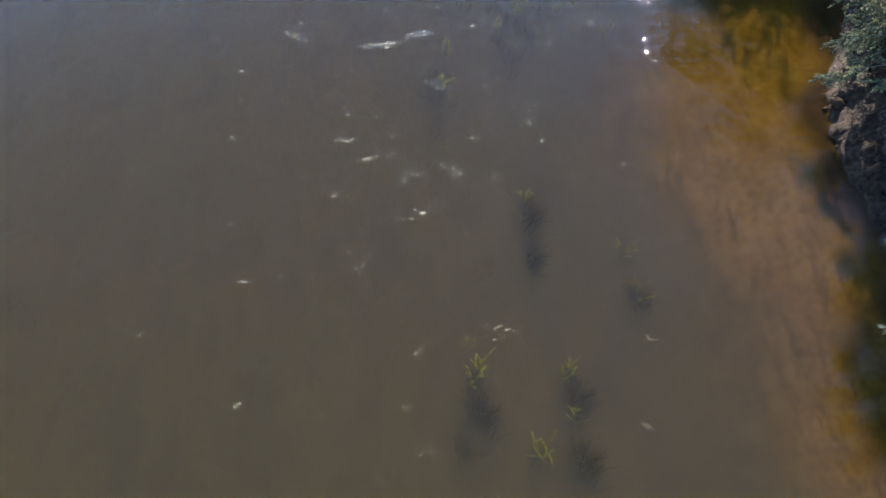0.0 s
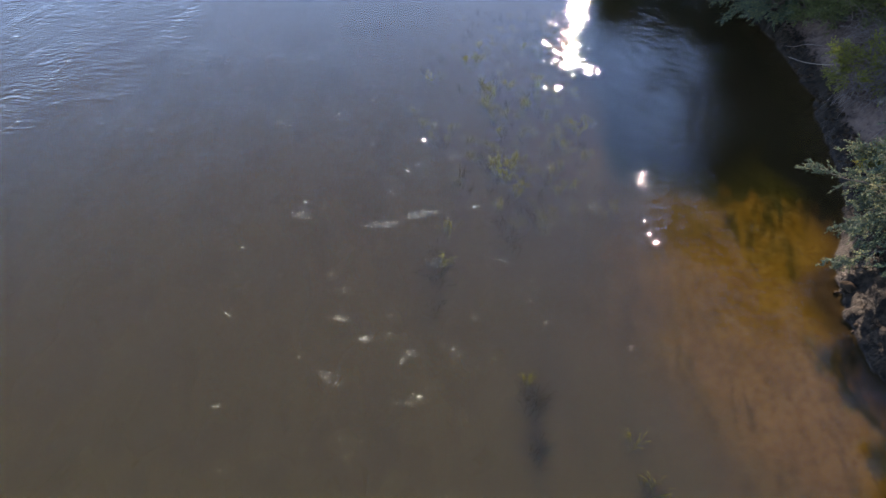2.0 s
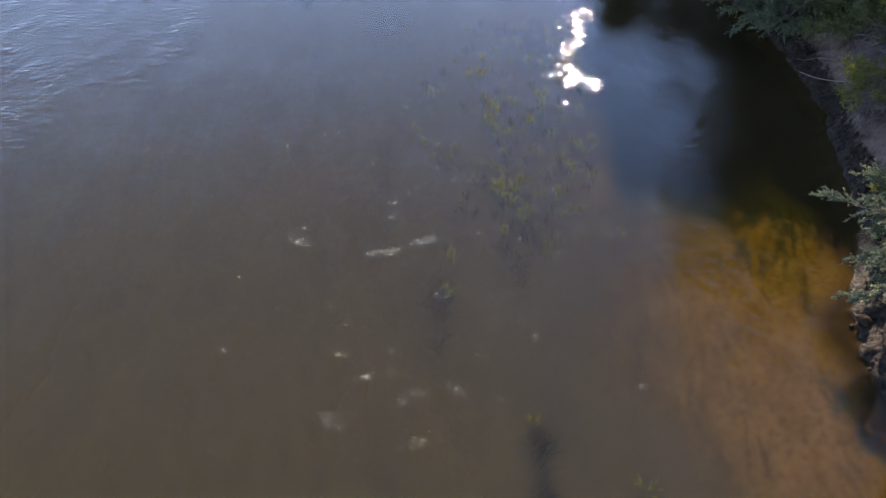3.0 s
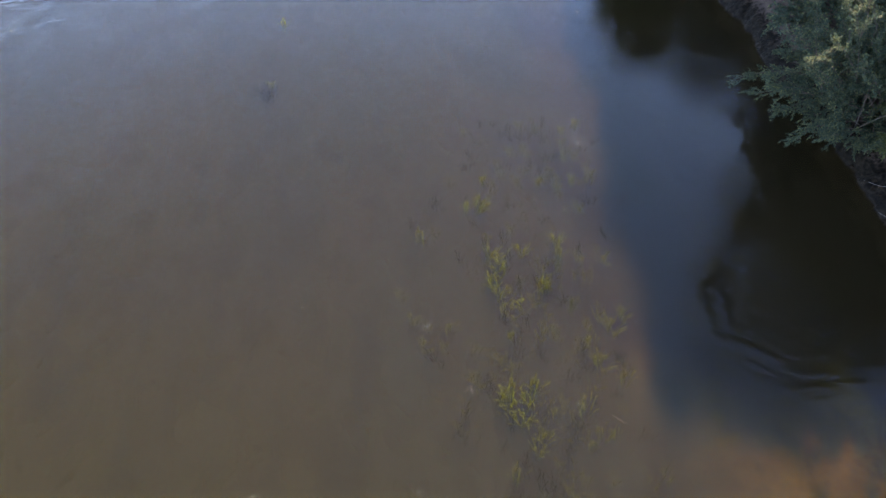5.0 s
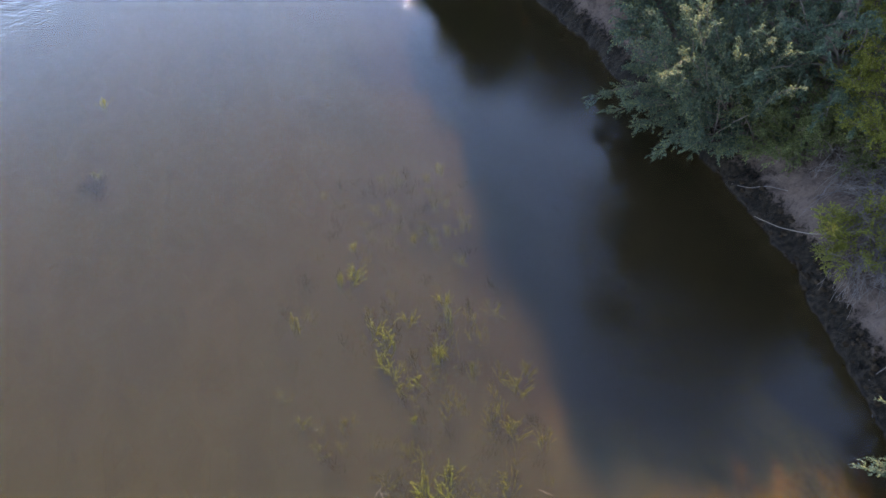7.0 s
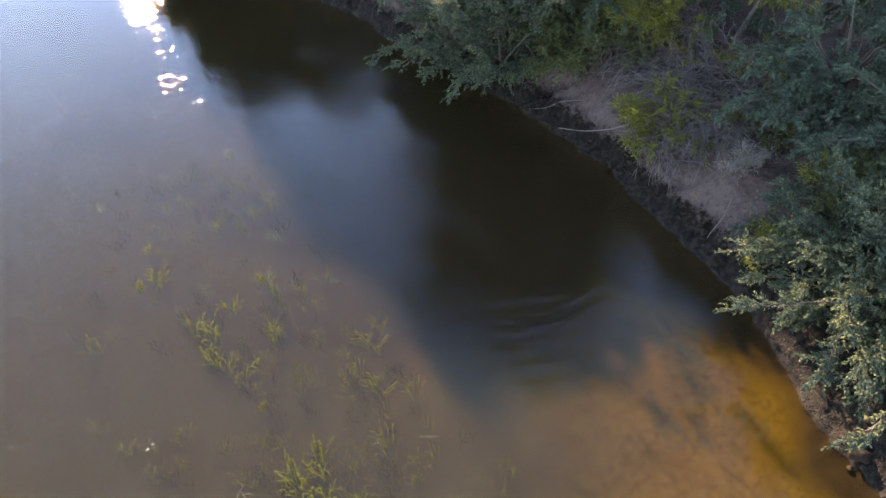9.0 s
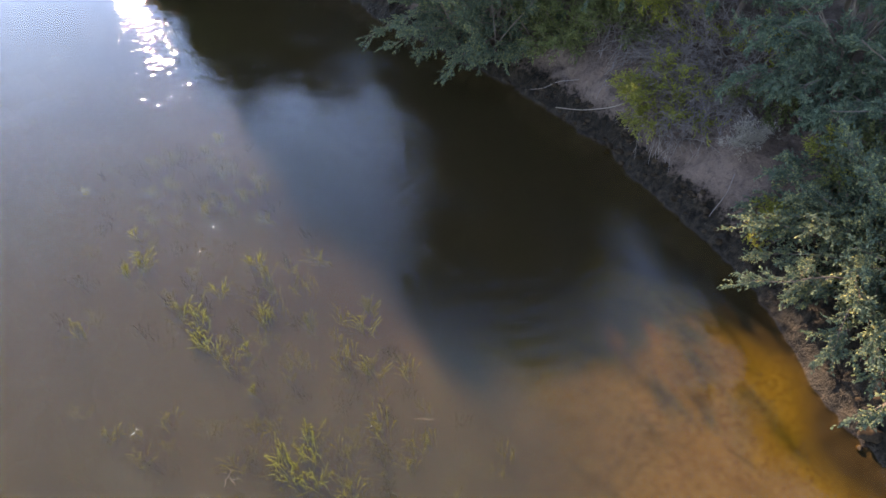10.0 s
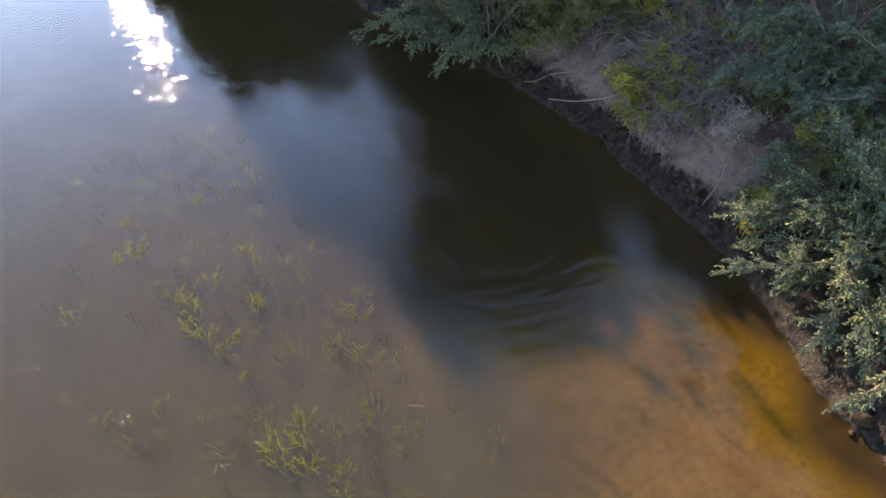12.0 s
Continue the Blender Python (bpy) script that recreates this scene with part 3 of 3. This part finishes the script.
# tall riverside trees up the bend: they shade the river and are mirrored in it
TALL = dict(limbs=26, length=2.3, rise=(-5, 75), droop=0.03, twigs=11, twig=0.9, sprigs=7, sprig=0.45, per=7, leaf_len=0.42, leaf_wid=0.28, girth=0.16)
for k, (x, y, h) in enumerate([(12.0, 42.5, 5.3), (14.8, 43.0, 5.2), (18.2, 42.5, 5.2), (20.8, 42.0, 4.4), (23.6, 41.0, 4.2), (15.0, 37.0, 3.7), (26.5, 38.0, 4.2),
                               (10.2, 40.0, 0.9), (11.6, 37.6, 0.8), (18.3, 24.6, 5.6), (21.4, 26.4, 5.2), (19.2, 32.0, 4.6), (21.4, 30.6, 5.0), (23.8, 23.4, 4.6), (25.5, 29.0, 4.6)]):
    plant("riverside_tree", x, y, "tall green tree on the river bank upstream", "tree", LEAF_MID, 80 + k, trunk=1.36 * h + 1.2, group="tall trees upstream", **TALL)

HIGH = dict(TALL, limbs=84, length=3.3, twigs=12)
for k, (x, y, h, low) in enumerate([(18.1, 28.3, 12.0, 0.48), (22.6, 24.0, 13.0, 0.3)]):
    plant("riverside_tree", x, y, "high spreading green tree behind the bank", "tree", LEAF_MID, 110 + k, trunk=1.36 * h + 1.5, low=low, group="tall trees upstream", **HIGH)
plant("riverside_tree", 16.9, 19.6, "tall green tree rising behind the bushes", "tree", LEAF_MID, 99, trunk=8.2, low=0.75, group="tall trees upstream", **TALL)

# ---------------------------------------------------------------- water weed
def weed_clump(name, seed, strands, length, leaf, per, depth, label, spread=0.05):
    """Strands rooted below, rising and bent over by the current, with narrow leaves towards their tips."""
    rng = np.random.default_rng(seed)
    n = strands
    st = np.stack([rng.normal(0, spread, n), rng.normal(0, spread * 2.2, n), np.full(n, -depth)], 1)
    d = np.stack([rng.normal(-0.05, 0.30, n), rng.uniform(0.05, 0.55, n), rng.uniform(0.7, 1.1, n)], 1)
    p = grow(st, d, length * rng.uniform(0.45, 1.15, n), 7, 0.06, 0.08, rng)
    p[..., 2] = np.minimum(p[..., 2], 0.014 + 0.012 * rng.normal(0, 1, (n, 1)))
    v1, f1 = tubes(p, 0.006, 0.003, 3)
    k = n * per
    ps, pd = along(p, np.repeat(np.arange(n), per), rng.uniform(0.25, 1.0, k))
    pd = pd / (np.linalg.norm(pd, axis=1, keepdims=True) + 1e-9) + rng.normal(0, 0.38, (k, 3))
    v2, f2 = leaves(ps, pd, 0.060, 0.011, rng)
    me = bpy.data.meshes.new(name)
    me.from_pydata(np.concatenate([v1, v2]).tolist(), [], f1.tolist() + (f2 + len(v1)).tolist())
    me.materials.append(leaf)
    return tagged(new(name, me), label, "water weed", "clumps of water weed")


PALE, DIM = "yellow green pondweed clump combed by the current at the surface", "dull green pondweed clump under silty water"
tops = [weed_clump("water_weed", 200 + k, 11 + 4 * k, 0.48 + 0.06 * k, WEED, 16, 0.30, PALE, 0.04 + 0.015 * k) for k in range(4)]
dims = [weed_clump("water_weed", 220 + k, 12 + 4 * k, 0.42 + 0.06 * k, WEED, 14, 0.30, DIM, 0.06) for k in range(3)]
lows = [weed_clump("water_weed", 225 + k, 14 + 4 * k, 0.42, WEED, 14, 0.30, DIM, 0.09) for k in range(3)]
mids = [weed_clump("water_weed", 230 + k, 16, 0.42, WEED_DARK, 14, 0.30, "small dark weed clump below the surface", 0.07) for k in range(3)]
darks = [weed_clump("water_weed", 240 + k, 60, 1.1, WEED_DARK, 16, 0.36, "dark weed bed trailing below the surface", 0.12) for k in range(2)]
AT_TOP = [(1.5, 14.6), (1.6, 14.1), (1.4, 13.4), (1.5, 13.0), (-0.8, 15.3), (2.3, 12.8), (1.9, 11.5), (2.3, 10.1), (2.0, 9.0), (1.8, 9.5), (1.7, 9.9), (2.2, 9.5), (-0.8, 12.2),
          (3.4, 15.2), (3.4, 14.5), (1.2, 16.6), (1.1, 16.9), (2.3, 14.8), (0.6, 16.6), (1.3, 17.8), (2.1, 9.1), (2.2, 8.6), (2.2, 8.2), (1.8, 7.6), (0.0, 6.5), (-0.1, 5.1),
          (2.9, -4.1), (3.0, -5.1), (0.8, -4.2), (2.1, -5.9), (-6.5, 27.2), (-6.5, 23.0), (2.1, 1.0), (4.5, -0.7), (2.8, 13.3), (3.3, 17.7)]
BELOW = [(1.1, 14.3), (2.9, 13.6), (2.5, 11.6), (0.9, 11.2), (0.8, 10.0), (1.1, 10.2), (0.2, 11.9), (4.7, 11.9), (4.2, 10.7), (5.0, 12.3), (4.7, 10.3), (4.5, 9.3), (2.6, 8.7),
         (2.4, 8.9), (3.7, 8.5), (-0.4, 11.9), (-1.1, 13.1), (-0.5, 11.2), (3.1, 12.0), (1.8, 12.5), (3.9, 11.3), (2.7, 9.4), (3.9, 8.6), (3.6, 9.3), (3.6, 12.8), (4.1, 10.7),
         (3.6, 11.2), (2.7, 11.9), (3.9, 12.0), (4.0, 14.6), (2.6, 18.5), (2.0, 18.1), (2.5, 10.0), (2.8, 9.2), (2.3, 6.7), (3.8, 9.5), (4.2, 8.7), (5.3, 7.6), (0.6, -3.4), (4.8, -2.2)]
rng = random.Random(4)
DARK_AT = [(-0.1, 4.4), (-0.2, 3.4), (1.85, 6.9), (1.95, 6.0), (2.2, 0.2), (2.3, -1.0), (0.6, -4.8), (0.9, -5.2), (0.4, -5.9), (2.9, -4.9), (-0.3, 5.6), (-6.5, 22.4), (3.1, -6.2), (4.8, -2.4)]


def scatter(kinds, places, z, jitter):
    first = set()
    for x, y in places:
        src = rng.choice(kinds)
        m = pose(x + rng.uniform(-jitter, jitter), y + rng.uniform(-jitter, jitter), z + rng.uniform(-0.06, 0.05), 0, 0, rng.uniform(-22, 22))
        s = rng.uniform(0.6, 1.05)
        if src not in first:
            first.add(src)
            src.matrix_world = m
        else:
            copy_thing(src, m).scale = (s, s, rng.uniform(0.8, 1.05))
    for src in kinds:
        if src not in first:
            bpy.data.objects.remove(src)


more = []
while len(more) < 190:
    x, y = rng.gauss(2.9, 1.5), rng.uniform(6.5, 21)
    if -1.5 < x < 5.4 - 0.12 * max(0, 9 - y):
        more.append((x, y))
scatter(tops, AT_TOP, 0.02, 0.12)
scatter(dims, BELOW, -0.05, 0.15)
scatter(lows, more[:110], -0.13, 0.1)
scatter(mids, more[110:], -0.05, 0.1)
scatter(darks, DARK_AT, -0.06, 0.1)


# ---------------------------------------------------------------- driftwood, twigs and stones
def branch(name, points, r0, r1, material, label, category, group=""):
    """A crooked stick through a few places."""
    P = np.array(points, float)
    t = np.linspace(0, len(P) - 1, 6 * (len(P) - 1) + 1)
    path = np.stack([np.interp(t, np.arange(len(P)), P[:, k]) for k in range(3)], 1)
    for _ in range(3):
        path[1:-1] = (path[:-2] + 2 * path[1:-1] + path[2:]) / 4
    v, f = tubes(path[None], r0, r1, 6)
    me = bpy.data.meshes.new(name)
    me.from_pydata(v.tolist(), [], f.tolist())
    me.materials.append(material)
    me.shade_smooth()
    return tagged(new(name, me), label, category, group)


branch("driftwood_stick", [(13.0, 15.5, 0.80), (13.3, 14.75, 0.98), (13.75, 14.1, 1.25), (14.1, 13.7, 1.55), (14.6, 13.5, 1.75)], 0.011, 0.020, DRIFT,
       "long bleached stick lying down the bank to the water", "stick")


def lie(x, y, lift=0.02):
    return (x, y, float(ground_z(x, y)) + lift)


branch("fallen_twig", [lie(13.25, 9.95), lie(13.5, 10.0, 0.06), lie(13.9, 10.0, 0.05), lie(14.3, 10.2)], 0.008, 0.014, TWIG, "thin grey fallen twig on the soil bank", "twig")
branch("fallen_twig", [lie(13.6, 17.6), lie(13.9, 17.1, 0.07), lie(14.2, 16.8, 0.05), lie(14.5, 16.2)], 0.008, 0.014, TWIG, "thin grey fallen twig on the soil bank", "twig")


def floating(x, y, seed):
    rg = np.random.default_rng(seed)
    n = 4
    p = grow(np.zeros((n, 3)) + rg.normal(0, 0.05, (n, 3)) * (1, 1, 0.1), unit(n, rg, -4, 6), 0.20, 6, 0.0, 0.25, rg)
    p[..., 2] = 0.012 + 0.02 * np.abs(np.sin(p[..., 0] * 9))
    v, f = tubes(p, 0.005, 0.003, 4)
    me = bpy.data.meshes.new("floating_twig")
    me.from_pydata((v + (x, y, 0)).tolist(), [], f.tolist())
    me.materials.append(DRIFT)
    tagged(new("floating_twig", me), "pale broken twigs floating on the water", "twig", "twigs afloat")


for k, (x, y) in enumerate([(4.4, 9.1), (0.7, 10.0), (4.4, -5.4), (4.9, 2.0), (4.8, -3.3)]):
    floating(x, y, 300 + k)


def stone(x, y, r, seed, sink=0.3, label="dark wet stone at the water's edge"):
    bm = bmesh.new()
    bmesh.ops.create_icosphere(bm, subdivisions=3, radius=r)
    rg = random.Random(seed)
    sx, sy, sz = rg.uniform(0.8, 1.3), rg.uniform(0.7, 1.1), rg.uniform(0.45, 0.7)
    for v in bm.verts:
        n = v.co.normalized()
        k = 1 + 0.28 * noise.noise(n * 1.6 + Vector((seed, 0, 0))) + 0.10 * noise.noise(n * 4.5 + Vector((0, seed, 0)))
        v.co = Vector((v.co.x * sx, v.co.y * sy, v.co.z * sz)) * k
    me = bpy.data.meshes.new("stone")
    bm.to_mesh(me)
    bm.free()
    me.materials.append(STONE)
    me.shade_smooth()
    ob = new("stone", me)
    ob.matrix_world = pose(x, y, float(ground_z(x, y)) + r * (0.45 - sink), 0, 0, rg.uniform(0, 360))
    return tagged(ob, label, "stone", "stones along the bank")


for k in range(14):
    y = rng.uniform(0.8, 5.0)
    x = float(edge(y)) + rng.uniform(-0.15, 0.65)
    stone(x, y, rng.uniform(0.04, 0.09), 400 + k)
stone(11.2, 4.0, 0.20, 450, label="rusty brown stone half in the water")
for k in range(70):
    y = rng.uniform(8.5, 18.5)
    x = float(edge(y)) + rng.uniform(0.0, 0.7)
    stone(x, y, rng.uniform(0.04, 0.11), 500 + k, label="dark clod of mud at the water's edge")
